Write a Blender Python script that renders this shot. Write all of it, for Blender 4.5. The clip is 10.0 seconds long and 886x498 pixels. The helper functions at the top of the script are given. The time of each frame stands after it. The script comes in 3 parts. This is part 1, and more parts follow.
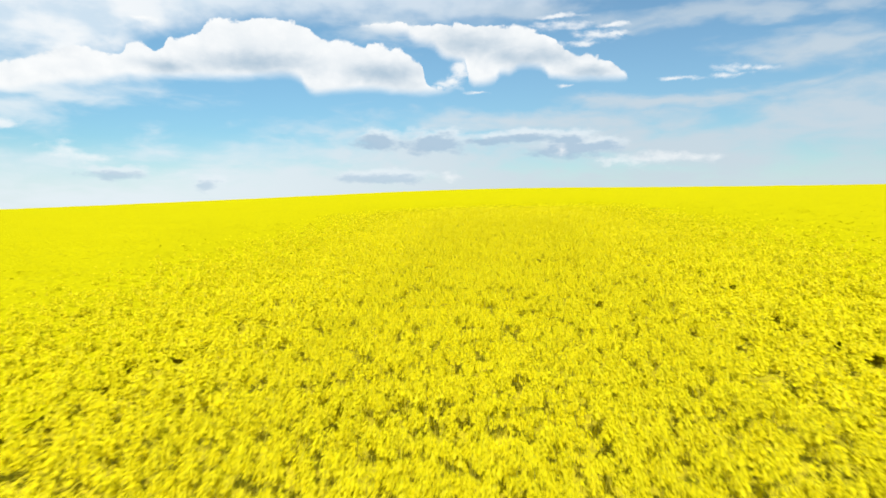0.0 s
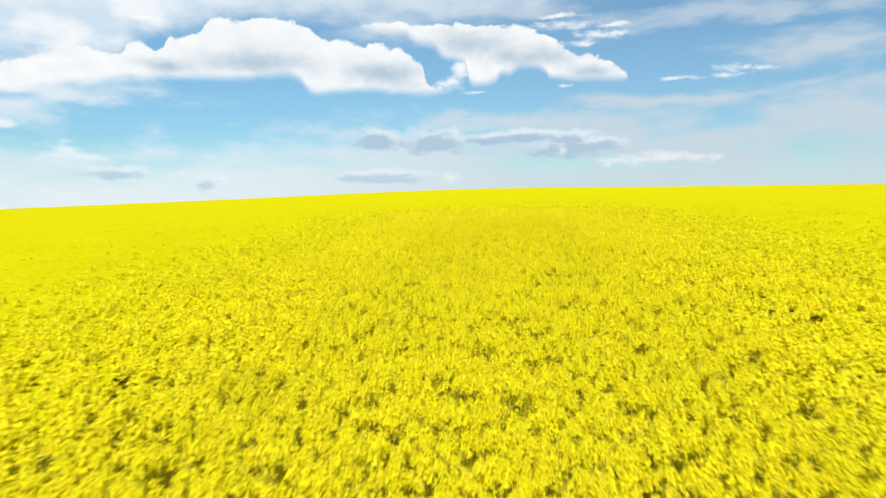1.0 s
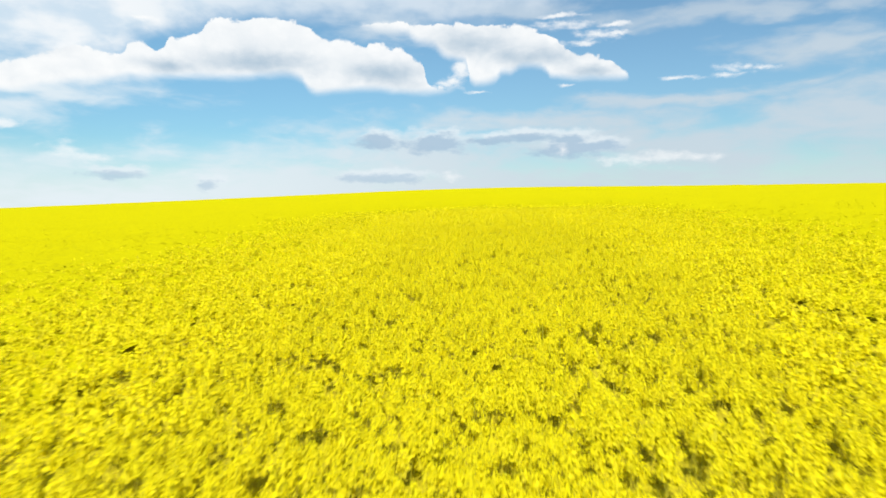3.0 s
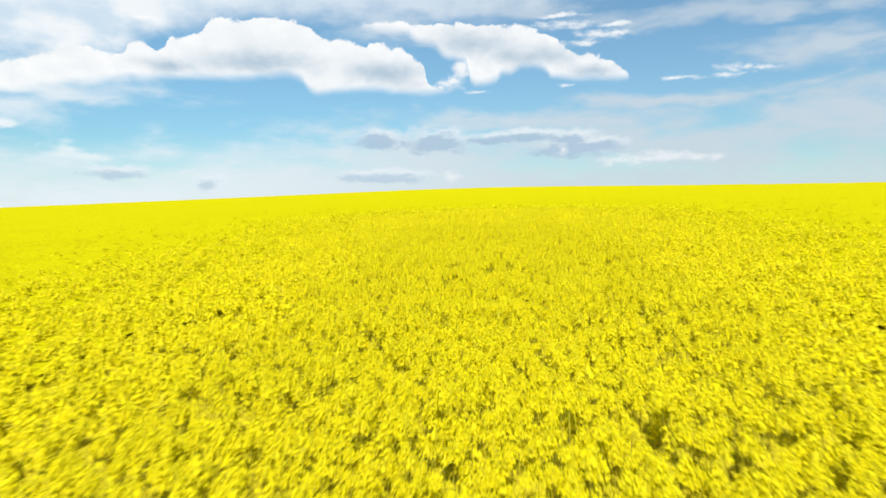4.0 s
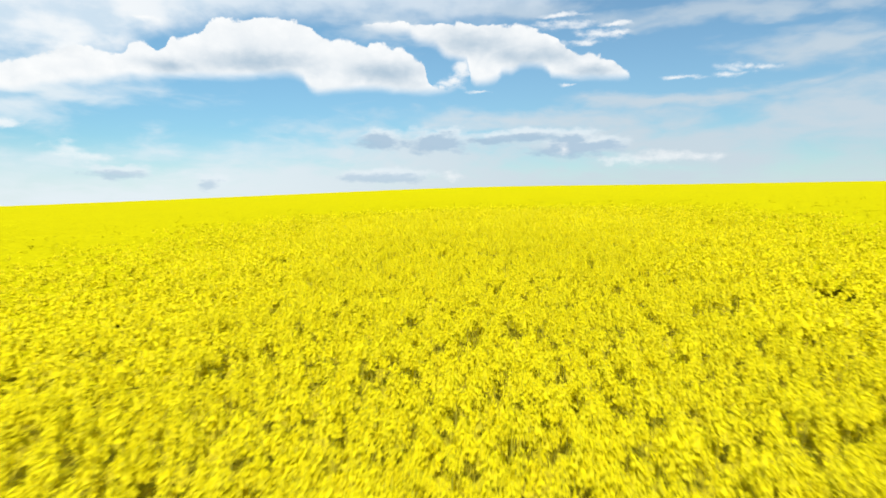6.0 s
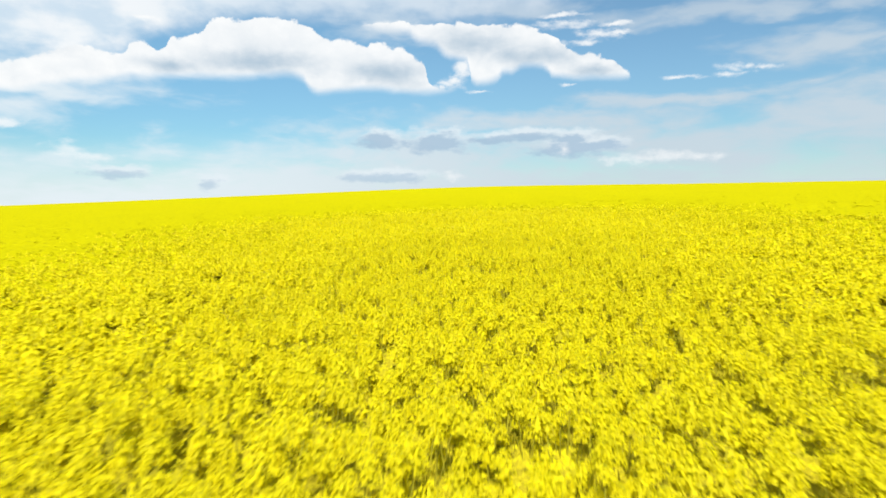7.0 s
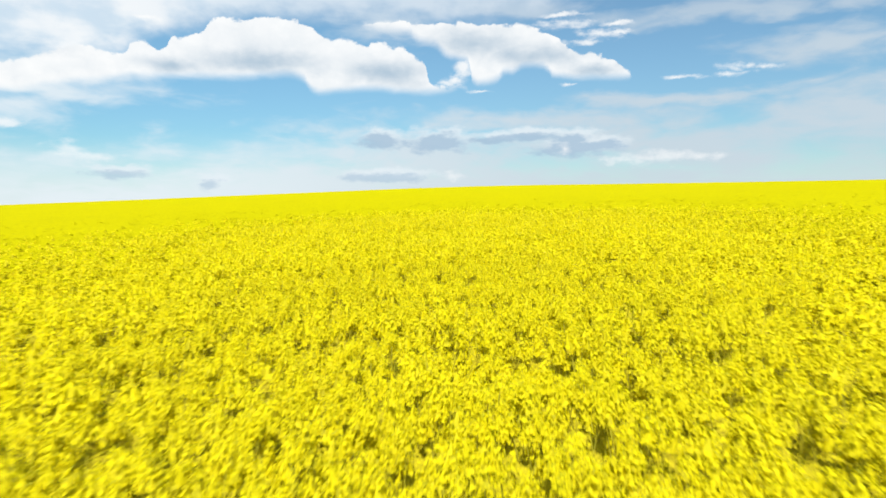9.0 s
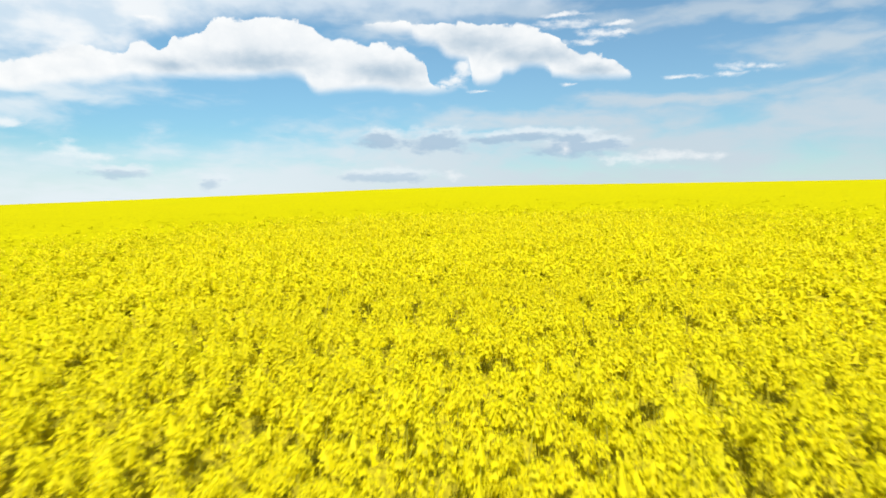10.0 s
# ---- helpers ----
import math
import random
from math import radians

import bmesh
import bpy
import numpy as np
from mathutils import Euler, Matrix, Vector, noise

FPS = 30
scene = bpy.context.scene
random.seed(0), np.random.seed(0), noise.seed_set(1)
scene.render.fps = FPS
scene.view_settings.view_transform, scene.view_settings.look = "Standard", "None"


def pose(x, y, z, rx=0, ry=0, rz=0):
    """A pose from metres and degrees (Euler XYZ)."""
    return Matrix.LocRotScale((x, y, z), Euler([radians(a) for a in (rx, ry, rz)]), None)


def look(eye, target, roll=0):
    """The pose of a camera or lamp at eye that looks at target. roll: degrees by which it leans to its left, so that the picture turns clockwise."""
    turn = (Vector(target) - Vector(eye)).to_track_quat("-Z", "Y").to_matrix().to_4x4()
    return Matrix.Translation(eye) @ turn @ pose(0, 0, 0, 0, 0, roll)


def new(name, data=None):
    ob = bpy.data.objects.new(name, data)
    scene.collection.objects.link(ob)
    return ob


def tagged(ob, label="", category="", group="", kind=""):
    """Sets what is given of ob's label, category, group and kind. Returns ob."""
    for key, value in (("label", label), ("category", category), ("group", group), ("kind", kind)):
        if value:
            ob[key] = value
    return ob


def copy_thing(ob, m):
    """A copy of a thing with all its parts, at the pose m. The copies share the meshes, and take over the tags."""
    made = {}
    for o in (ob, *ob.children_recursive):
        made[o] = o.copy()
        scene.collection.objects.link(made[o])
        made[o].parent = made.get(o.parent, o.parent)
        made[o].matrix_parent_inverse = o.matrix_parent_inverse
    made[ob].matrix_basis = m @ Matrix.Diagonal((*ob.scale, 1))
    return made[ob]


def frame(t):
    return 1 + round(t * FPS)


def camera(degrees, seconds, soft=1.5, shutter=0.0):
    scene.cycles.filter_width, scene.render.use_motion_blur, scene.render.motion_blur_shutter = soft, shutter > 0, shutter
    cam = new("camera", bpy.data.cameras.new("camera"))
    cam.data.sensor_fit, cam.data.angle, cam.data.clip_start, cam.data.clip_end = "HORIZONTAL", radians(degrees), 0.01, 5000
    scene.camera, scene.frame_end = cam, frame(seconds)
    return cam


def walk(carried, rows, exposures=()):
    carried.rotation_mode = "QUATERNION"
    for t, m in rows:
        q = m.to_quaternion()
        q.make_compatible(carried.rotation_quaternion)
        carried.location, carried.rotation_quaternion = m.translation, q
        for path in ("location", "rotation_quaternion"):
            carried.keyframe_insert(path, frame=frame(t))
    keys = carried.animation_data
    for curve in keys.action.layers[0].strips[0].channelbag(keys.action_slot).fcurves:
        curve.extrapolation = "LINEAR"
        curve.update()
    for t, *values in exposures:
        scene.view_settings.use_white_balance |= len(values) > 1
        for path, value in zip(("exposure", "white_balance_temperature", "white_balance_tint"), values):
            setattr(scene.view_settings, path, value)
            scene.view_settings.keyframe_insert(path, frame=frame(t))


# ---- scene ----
# A drone glides low over a rapeseed field in full flower, up a gentle slope.
EYE = 3.25          # height of the camera over the soil at the start
cam = camera(70, 10.0, soft=1.6, shutter=0.48)


def flight(t):
    """Place and turn of the camera: nearly straight along the slope, slowing down towards the end."""
    x = 0.27935 * t + 0.003247 * t ** 2 + 0.0001367 * t ** 3 - 0.00004983 * t ** 4
    y = 3.20669 * t - 0.033677 * t ** 2 + 0.0044449 * t ** 3 - 0.0004785 * t ** 4
    z = EYE + 0.07542 * t - 0.010785 * t ** 2 + 0.0010105 * t ** 3 - 0.0000207 * t ** 4
    return pose(x, y, z, 90 - 3.37 - 0.0102 * t, 0, 0.0307 * t)


PATH = [(t, flight(t)) for t in range(11)]
walk(cam, PATH)

# ---- world and sun ----
SUN_AZ, SUN_EL = 186.0, 52.0      # degrees clockwise from straight ahead, and above the horizon
sun = new("sun", bpy.data.lights.new("sun", "SUN"))
sun.data.energy, sun.data.angle, sun.data.color = 4.9, radians(0.6), (1.0, 0.96, 0.88)
sun.matrix_world = look((0, 0, 0), (-math.sin(radians(SUN_AZ)) * math.cos(radians(SUN_EL)),
                                    -math.cos(radians(SUN_AZ)) * math.cos(radians(SUN_EL)), -math.sin(radians(SUN_EL))))
sun.location = (0, 0, 60)
scene.view_settings.exposure = 0.5

# clouds: azimuth, elevation, half width, rise and fall of each puff, in degrees
LOW_CUMULUS = [
    (24.3, 11.4, 1.1, 0.55, 0.4), (25.3, 11.5, 0.7, 0.4, 0.4), (26.5, 11.4, 1.2, 0.22, 0.22), (23.8, 11.0, 2.2, 0.28, 0.25),
    (20.3, 11.1, 1.6, 0.2, 0.2), (10.8, 10.9, 0.7, 0.15, 0.15), (3.1, 10.5, 1.0, 0.15, 0.15), (11.0, 15.8, 3.0, 0.4, 0.4),
    (13.1, 14.9, 2.2, 0.45, 0.45), (14.5, 15.7, 1.8, 0.18, 0.18), (11.9, 14.3, 2.2, 0.3, 0.3), (15.3, 15.0, 1.3, 0.2, 0.2),
    (10.0, 16.6, 2.2, 0.2, 0.2), (1.6, 12.5, 0.9, 1.0, 1.2), (0.8, 11.2, 1.3, 0.5, 0.45), (-30.8, 4.7, 1.5, 0.65, 0.5),
    (-29.0, 4.4, 2.1, 0.35, 0.45), (-34.1, 6.5, 1.3, 0.35, 0.35), (17.1, 4.5, 3.4, 0.6, 0.6), (20.9, 4.6, 3.4, 0.4, 0.4),
    (14.9, 4.4, 1.5, 0.45, 0.45), (10.5, 5.5, 0.5, 0.5, 0.6), (0.9, 3.2, 0.9, 0.5, 0.5), (-25.1, 15.2, 1.2, 0.2, 0.2),
    (-4.2, 16.0, 2.6, 0.35, 0.4),
]
VEIL = [
    (4.8, 17.0, 7.9, 1.0, 0.8), (-2.0, 4.6, 17.0, 3.0, 3.0), (20.2, 5.7, 20.8, 2.9, 2.9), (-31.0, 9.4, 7.5, 1.1, 0.9),
    (-32.1, 1.3, 15.4, 1.9, 2.6), (31.6, 8.1, 5.5, 2.6, 2.6), (22.3, 9.7, 9.5, 0.7, 0.7), (24.3, 16.0, 13.2, 1.2, 0.8),
    (29.2, 12.3, 5.0, 1.6, 1.7), (0.8, 2.5, 41.6, 2.0, 3.1), (-34.0, 7.7, 5.2, 2.0, 2.1), (-32.0, 10.6, 8.0, 2.3, 2.0),
    (-11.3, 2.7, 14.4, 2.0, 2.5), (8.8, 7.9, 12.7, 1.1, 1.5), (8.9, 6.0, 11.3, 1.6, 1.7), (-7.0, 4.6, 13.5, 2.2, 2.4),
    (-33.0, 9.7, 6.0, 0.9, 0.7), (-3.7, 15.8, 5.0, 1.5, 1.2),
]
GREY_PATCH = [
    (-6.0, 6.2, 2.0, 0.8, 0.8), (-1.0, 6.0, 3.3, 1.0, 1.0), (-5.5, 2.9, 4.0, 0.6, 0.5), (11.8, 5.5, 4.4, 0.8, 0.8),
    (7.9, 6.5, 3.5, 0.4, 0.4), (-27.6, 2.9, 2.4, 0.4, 0.4), (-20.4, 2.2, 1.3, 0.5, 0.5), (11.1, 6.2, 2.2, 0.6, 0.4),
    (3.9, 6.3, 2.5, 0.4, 0.4),
]
UNDERSIDE = [
    (-16.1, 12.5, 4.6, 1.1, 0.9), (-5.2, 12.2, 3.5, 1.1, 1.2), (7.6, 13.5, 4.0, 0.9, 0.9), (2.3, 14.5, 3.5, 1.4, 1.1),
    (12.7, 12.3, 2.4, 0.5, 0.6), (-33.0, 12.6, 2.7, 1.2, 0.9), (-23.1, 12.0, 2.6, 0.6, 0.6),
]
WEST_TOP = [
    (-38.17, 10.25), (-34.57, 11.12), (-32.46, 11.71), (-30.99, 12.14), (-30.24, 12.52), (-29.1, 12.7), (-27.94, 12.58), (-27.04, 12.35),
    (-26.6, 12.48), (-26.3, 13.23), (-25.72, 13.42), (-24.91, 13.38), (-24.29, 13.06), (-23.71, 12.99), (-23.35, 13.84), (-23.0, 14.21),
    (-22.62, 13.91), (-21.93, 14.15), (-20.88, 14.46), (-20.65, 15.04), (-20.29, 15.42), (-18.59, 15.75), (-16.3, 15.98), (-13.5, 16.1),
    (-12.55, 15.93), (-11.78, 15.53), (-11.11, 15.16), (-10.39, 15.02), (-10.0, 14.63), (-9.32, 14.79), (-8.19, 14.61), (-7.21, 14.36),
    (-6.21, 14.57), (-5.22, 14.41), (-4.62, 14.1), (-3.47, 13.98), (-3.07, 13.57), (-2.47, 13.25), (-1.96, 13.16), (-1.71, 12.6),
    (-1.51, 11.55), (-1.21, 10.98), (0.3, 11.08), (1.11, 11.22), (2.32, 10.11),
]
WEST_BASE = [
    (-38.24, 8.54), (-34.65, 9.05), (-33.79, 8.98), (-32.9, 9.27), (-31.08, 9.66), (-29.57, 10.02), (-27.22, 10.49), (-23.08, 11.02),
    (-18.68, 11.29), (-14.04, 11.65), (-12.71, 11.43), (-11.99, 10.76), (-11.17, 10.32), (-9.22, 10.57), (-6.74, 10.73), (-4.24, 10.63),
    (-2.22, 10.55), (0.05, 10.75), (1.11, 11.18), (1.92, 11.75),
]
EAST_TOP = [
    (-8.43, 15.35), (-7.19, 16.02), (-5.21, 16.35), (-2.71, 16.31), (-0.2, 16.23), (3.81, 16.2), (6.8, 16.04), (8.03, 15.63),
    (9.17, 15.04), (10.25, 14.45), (11.13, 13.86), (12.0, 13.46), (12.67, 13.7), (13.39, 13.57), (14.39, 13.06), (15.3, 12.37),
    (15.82, 11.93), (16.15, 11.5), (16.4, 10.65),
]
EAST_BASE = [
    (-8.42, 16.36), (-7.19, 16.0), (-6.2, 15.8), (-4.21, 15.62), (-3.11, 15.32), (-2.46, 14.82), (-0.96, 14.51), (0.05, 13.72),
    (1.06, 13.43), (1.91, 13.19), (2.27, 11.77), (2.72, 11.29), (3.83, 11.32), (4.58, 11.55), (5.33, 12.2), (6.03, 12.14),
    (6.48, 12.6), (7.32, 12.72), (8.8, 12.58), (9.3, 11.86), (10.28, 11.69), (11.26, 11.56), (13.18, 11.52), (15.55, 11.45),
    (16.16, 11.47), (16.38, 12.0),
]
CROWN_BASE = [
    (-43.61, 9.91), (-34.56, 11.55), (-32.45, 11.99), (-31.0, 12.01), (-29.5, 12.11), (-27.95, 12.45), (-26.94, 12.9), (-26.1, 13.5),
    (-25.06, 14.0), (-23.8, 14.6), (-18.57, 16.2), (-13.96, 16.84), (-9.15, 17.2), (-7.19, 16.93), (-1.2, 16.92), (3.31, 17.12),
    (6.79, 17.03), (8.75, 17.66), (10.69, 18.48), (19.95, 18.77),
]
# end of clouds


class Nodes:
    """Short hand for building node trees."""

    def __init__(self, tree):
        self.tree = tree
        tree.nodes.clear()

    def add(self, kind, inputs=None):
        n = self.tree.nodes.new(kind)
        for key, value in (inputs or {}).items():
            self.feed(n.inputs[key], value)
        return n

    def feed(self, socket, value):
        if isinstance(value, bpy.types.NodeSocket):
            self.tree.links.new(value, socket)
        else:
            socket.default_value = value

    def math(self, op, a, b=0.0, c=0.0, clamp=False):
        n = self.add("ShaderNodeMath", {0: a, 1: b, 2: c})
        n.operation, n.use_clamp = op, clamp
        return n.outputs[0]

    def vec(self, op, a, b=(0, 0, 0)):
        n = self.add("ShaderNodeVectorMath", {0: a, 1: b})
        n.operation = op
        return n.outputs["Value"] if op in ("LENGTH", "DOT_PRODUCT") else n.outputs["Vector"]

    def xyz(self, x, y, z=0.0):
        return self.add("ShaderNodeCombineXYZ", {0: x, 1: y, 2: z}).outputs[0]

    def noise(self, vector, scale, detail=4.0, rough=0.55, lac=2.0, dist=0.0):
        return self.add("ShaderNodeTexNoise", {"Vector": vector, "Scale": scale, "Detail": detail, "Roughness": rough,
                                               "Lacunarity": lac, "Distortion": dist})

    def smooth(self, value, low, high, a=0.0, b=1.0):
        n = self.add("ShaderNodeMapRange", {"Value": value, "From Min": low, "From Max": high, "To Min": a, "To Max": b})
        n.interpolation_type = "SMOOTHSTEP"
        return n.outputs["Result"]

    def mix(self, fac, a, b, blend="MIX"):
        n = self.add("ShaderNodeMix")
        n.data_type, n.blend_type = "RGBA", blend
        self.feed(n.inputs[0], fac), self.feed(n.inputs[6], a), self.feed(n.inputs[7], b)
        return n.outputs[2]


def rgb(r, g, b):
    return (r, g, b, 1.0)


def puff_group():
    """Node group: 1 in the middle of a puff, 0 at its rim, below 0 outside."""
    g = bpy.data.node_groups.new("cloud_puff", "ShaderNodeTree")
    for name, kind in (("Place", "NodeSocketVector"), ("Middle", "NodeSocketVector"), ("Wide", "NodeSocketFloat"),
                       ("Rise", "NodeSocketFloat"), ("Fall", "NodeSocketFloat")):
        g.interface.new_socket(name, in_out="INPUT", socket_type=kind)
    g.interface.new_socket("Cover", in_out="OUTPUT", socket_type="NodeSocketFloat")
    n = Nodes(g)
    i = n.add("NodeGroupInput")
    d = n.add("ShaderNodeSeparateXYZ", {0: n.vec("SUBTRACT", i.outputs["Place"], i.outputs["Middle"])})
    x = n.math("DIVIDE", d.outputs[0], i.outputs["Wide"])
    up = n.math("DIVIDE", n.math("MAXIMUM", d.outputs[1], 0.0), i.outputs["Rise"])
    down = n.math("DIVIDE", n.math("MINIMUM", d.outputs[1], 0.0), i.outputs["Fall"])
    r = n.vec("LENGTH", n.xyz(x, n.math("ADD", up, down)))
    n.add("NodeGroupOutput", {0: n.math("SUBTRACT", 1.0, r)})
    return g


def build_world():
    world = bpy.data.worlds.new("sky")
    scene.world = world
    world.use_nodes = True
    n = Nodes(world.node_tree)
    group = puff_group()
    way = n.add("ShaderNodeTexCoord").outputs["Generated"]
    s = n.add("ShaderNodeSeparateXYZ", {0: way})
    az = n.math("MULTIPLY", n.math("ARCTAN2", s.outputs[0], s.outputs[1]), 57.2958)
    el = n.math("MULTIPLY", n.math("ARCSINE", s.outputs[2]), 57.2958)
    flat = n.xyz(az, el)

    def cover(place, puffs):
        value = None
        for a, e, w, up, down in puffs:
            p = n.add("ShaderNodeGroup")
            p.node_tree = group
            # each puff waits for the one before, so that few values are held at a time
            at = place if value is None else n.add("ShaderNodeVectorMath", {0: value, 1: (1e-7, 1e-7, 1e-7), 2: place})
            if value is not None:
                at.operation = "MULTIPLY_ADD"
                at = at.outputs["Vector"]
            n.tree.links.new(at, p.inputs["Place"])
            for key, v in (("Middle", (a, e, 0)), ("Wide", w), ("Rise", up), ("Fall", down)):
                p.inputs[key].default_value = v
            value = p.outputs[0] if value is None else n.math("SMOOTH_MAX", value, p.outputs[0], 0.12)
        return value

    def warped(scale, amount, stretch=1.0):
        q = n.vec("MULTIPLY", flat, (1.0, stretch, 1.0))
        w = n.vec("SUBTRACT", n.noise(q, scale, 5.0, 0.6).outputs["Color"], (0.5, 0.5, 0.5))
        return n.vec("ADD", flat, n.vec("MULTIPLY", w, (amount, amount / stretch, 0.0)))

    # clear sky
    sky = n.add("ShaderNodeTexSky", {0: way})
    sky.sky_type, sky.sun_disc, sky.sun_elevation, sky.sun_rotation = "NISHITA", False, radians(SUN_EL), radians(SUN_AZ)
    sky.air_density, sky.dust_density, sky.ozone_density = 1.0, 0.3, 1.5
    side = n.smooth(az, -30.0, 20.0)
    low_air = n.smooth(el, 0.0, 16.0, 0.078, 0.1)
    clear = n.mix(1.0, n.vec("MULTIPLY", sky.outputs[0], n.xyz(low_air, low_air, low_air)), n.mix(n.smooth(el, 4.0, 15.0), n.mix(side, rgb(*LOW_TINT), rgb(*RIGHT_TINT)), n.mix(side, rgb(*SKY_TINT), rgb(*RIGHT_TINT))), "MULTIPLY")
    haze = n.smooth(n.math("ADD", el, n.math("MULTIPLY", n.noise(n.vec("MULTIPLY", flat, (1.0, 4.0, 1.0)), 0.07, 4.0).outputs[0], 5.0)), 1.5, 9.5, 0.88, 0.0)
    clear = n.mix(haze, clear, n.mix(side, rgb(*HAZE_LEFT), rgb(*HAZE_RIGHT)))

    # thin high veil, combed sideways
    def streaks(scale, stretch, detail=4.0):
        return n.noise(n.vec("MULTIPLY", flat, (1.0, stretch, 1.0)), scale, detail, 0.52, dist=0.5).outputs[0]

    comb = n.math("ADD", n.math("MULTIPLY", streaks(0.10, 3.4), 0.65), n.math("MULTIPLY", streaks(0.35, 2.6), 0.35))
    veil = n.math("ADD", cover(warped(0.08, 12.0, 3.0), VEIL), n.math("MULTIPLY", n.math("SUBTRACT", comb, 0.5), 4.0))
    out = n.math("ABSOLUTE", az)
    around = n.math("MAXIMUM", n.smooth(out, 40.0, 60.0), n.smooth(el, 22.0, 32.0))
    veil = n.math("MAXIMUM", n.math("MULTIPLY", n.smooth(veil, -0.45, 1.0), n.smooth(el, 11.0, 20.0, 1.0, 0.6)), n.math("MULTIPLY", around, n.smooth(comb, 0.42, 0.75)))
    veil_colour = n.mix(side, rgb(*VEIL_LEFT), rgb(*VEIL_RIGHT))
    sky_1 = n.mix(n.math("MULTIPLY", veil, VEIL_AMOUNT), clear, veil_colour)

    # billows: round lumps at several sizes
    def billow(at, scale):
        v = n.add("ShaderNodeTexVoronoi", {"Vector": at, "Scale": scale, "Detail": 3.0, "Roughness": 0.55})
        v.feature = "SMOOTH_F1"
        v.inputs["Smoothness"].default_value = 0.45
        return n.math("SUBTRACT", 0.5, v.outputs["Distance"])

    # grey-blue far patches with pale crowns
    place = warped(0.6, 1.3, 1.5)
    fine = n.noise(n.vec("MULTIPLY", flat, (1.0, 2.2, 1.0)), 0.5, 7.0, 0.6).outputs[0]
    rough = n.math("MULTIPLY", n.math("SUBTRACT", fine, 0.5), 2.2)
    grey = n.smooth(n.math("ADD", cover(warped(0.35, 1.2, 2.0), GREY_PATCH), n.math("MULTIPLY", rough, 1.15)), -0.15, 0.6)
    crown = n.smooth(n.math("ADD", cover(n.vec("SUBTRACT", place, (0.4, 0.45, 0.0)), GREY_PATCH), rough), -0.3, 0.6)
    sky_2 = n.mix(n.math("MULTIPLY", crown, 0.8), sky_1, rgb(*VEIL_LEFT))
    sky_2 = n.mix(n.math("MULTIPLY", grey, n.smooth(el, 2.0, 6.0, 0.55, 0.85)), sky_2, rgb(*GREY_COLOUR))

    # heaped clouds: outlines of crown and base over the azimuth, roughened by billows
    lump_at = n.vec("ADD", n.vec("MULTIPLY", flat, (1.0, 1.25, 1.0)), n.vec("MULTIPLY", n.noise(flat, 0.5, 4.0).outputs["Color"], (1.6, 1.2, 0.0)))
    lump = n.math("ADD", n.math("MULTIPLY", billow(lump_at, 0.5), 0.95), n.math("MULTIPLY", rough, 0.14))
    soft = n.add("ShaderNodeSeparateXYZ", {0: warped(0.9, 0.55, 1.3)})
    across = n.math("DIVIDE", n.math("ADD", soft.outputs[0], 50.0), 100.0)
    height = soft.outputs[1]

    def outline(points):
        c = n.add("ShaderNodeFloatCurve", {"Value": across})
        curve = c.mapping.curves[0]
        inside = [((a + 50) / 100, e / 40) for a, e in points]
        curve.points[0].location, curve.points[1].location = inside[0], inside[-1]
        for p in inside[1:-1]:
            curve.points.new(*p)
        for p in curve.points:
            p.handle_type = "AUTO_CLAMPED"
        c.mapping.use_clip = False
        c.mapping.extend = "HORIZONTAL"
        c.mapping.update()
        return n.math("MULTIPLY", c.outputs[0], 40.0)

    def heap_of(top, base):
        """Billowing crown over a flat, soft base: depth inside the cloud, and cover."""
        t, b = outline(top), outline(base)
        crest = n.math("ADD", n.math("ADD", n.math("SUBTRACT", t, height), 0.32), n.math("MULTIPLY", lump, 0.75))
        foot = n.math("ADD", n.math("SUBTRACT", level, b), n.math("MULTIPLY", n.math("SUBTRACT", comb, 0.5), 1.0))
        full = n.math("MULTIPLY", n.smooth(n.math("DIVIDE", crest, wisp), -0.5, 1.15), n.smooth(foot, -0.55, 0.5))
        return n.math("MINIMUM", crest, n.math("ADD", foot, 0.4)), full

    wisp = n.smooth(comb, 0.45, 0.68, 0.12, 0.4)
    level = n.math("ADD", n.math("MULTIPLY", el, 0.65), n.math("MULTIPLY", height, 0.35))
    west, west_full = heap_of(WEST_TOP, WEST_BASE)
    east, east_full = heap_of(EAST_TOP, EAST_BASE)
    heap = n.math("MAXIMUM", west, east)
    small = n.math("ADD", n.math("ADD", cover(place, LOW_CUMULUS), n.math("MULTIPLY", rough, 1.3)), n.math("MULTIPLY", lump, 0.7))
    far_heap = n.math("MULTIPLY", around, n.smooth(n.noise(n.vec("MULTIPLY", flat, (1.0, 1.6, 1.0)), 0.05, 8.0, 0.55).outputs[0], 0.55, 0.66))
    alpha = n.math("MAXIMUM", n.math("MAXIMUM", west_full, east_full), n.math("MAXIMUM", far_heap, n.math("MULTIPLY", n.smooth(small, -0.65, 0.85), n.smooth(el, 4.0, 11.0, 0.62, 0.92))))
    under = n.smooth(n.math("ADD", cover(warped(0.2, 3.0, 1.5), UNDERSIDE), n.math("MULTIPLY", rough, 0.45)), -0.6, 1.2)
    shade = n.math("ADD", n.math("MULTIPLY", n.smooth(heap, 0.3, 2.2), 0.12), n.math("MULTIPLY", under, 0.85))
    shade = n.math("SUBTRACT", shade, n.math("ADD", n.math("MULTIPLY", lump, 0.26), 0.06), clamp=True)
    cloud = n.mix(shade, rgb(*CLOUD_LIGHT), rgb(*CLOUD_DARK))

    # the grey sheet overhead that hangs down into the view
    crown_edge = n.math("SUBTRACT", height, outline(CROWN_BASE))
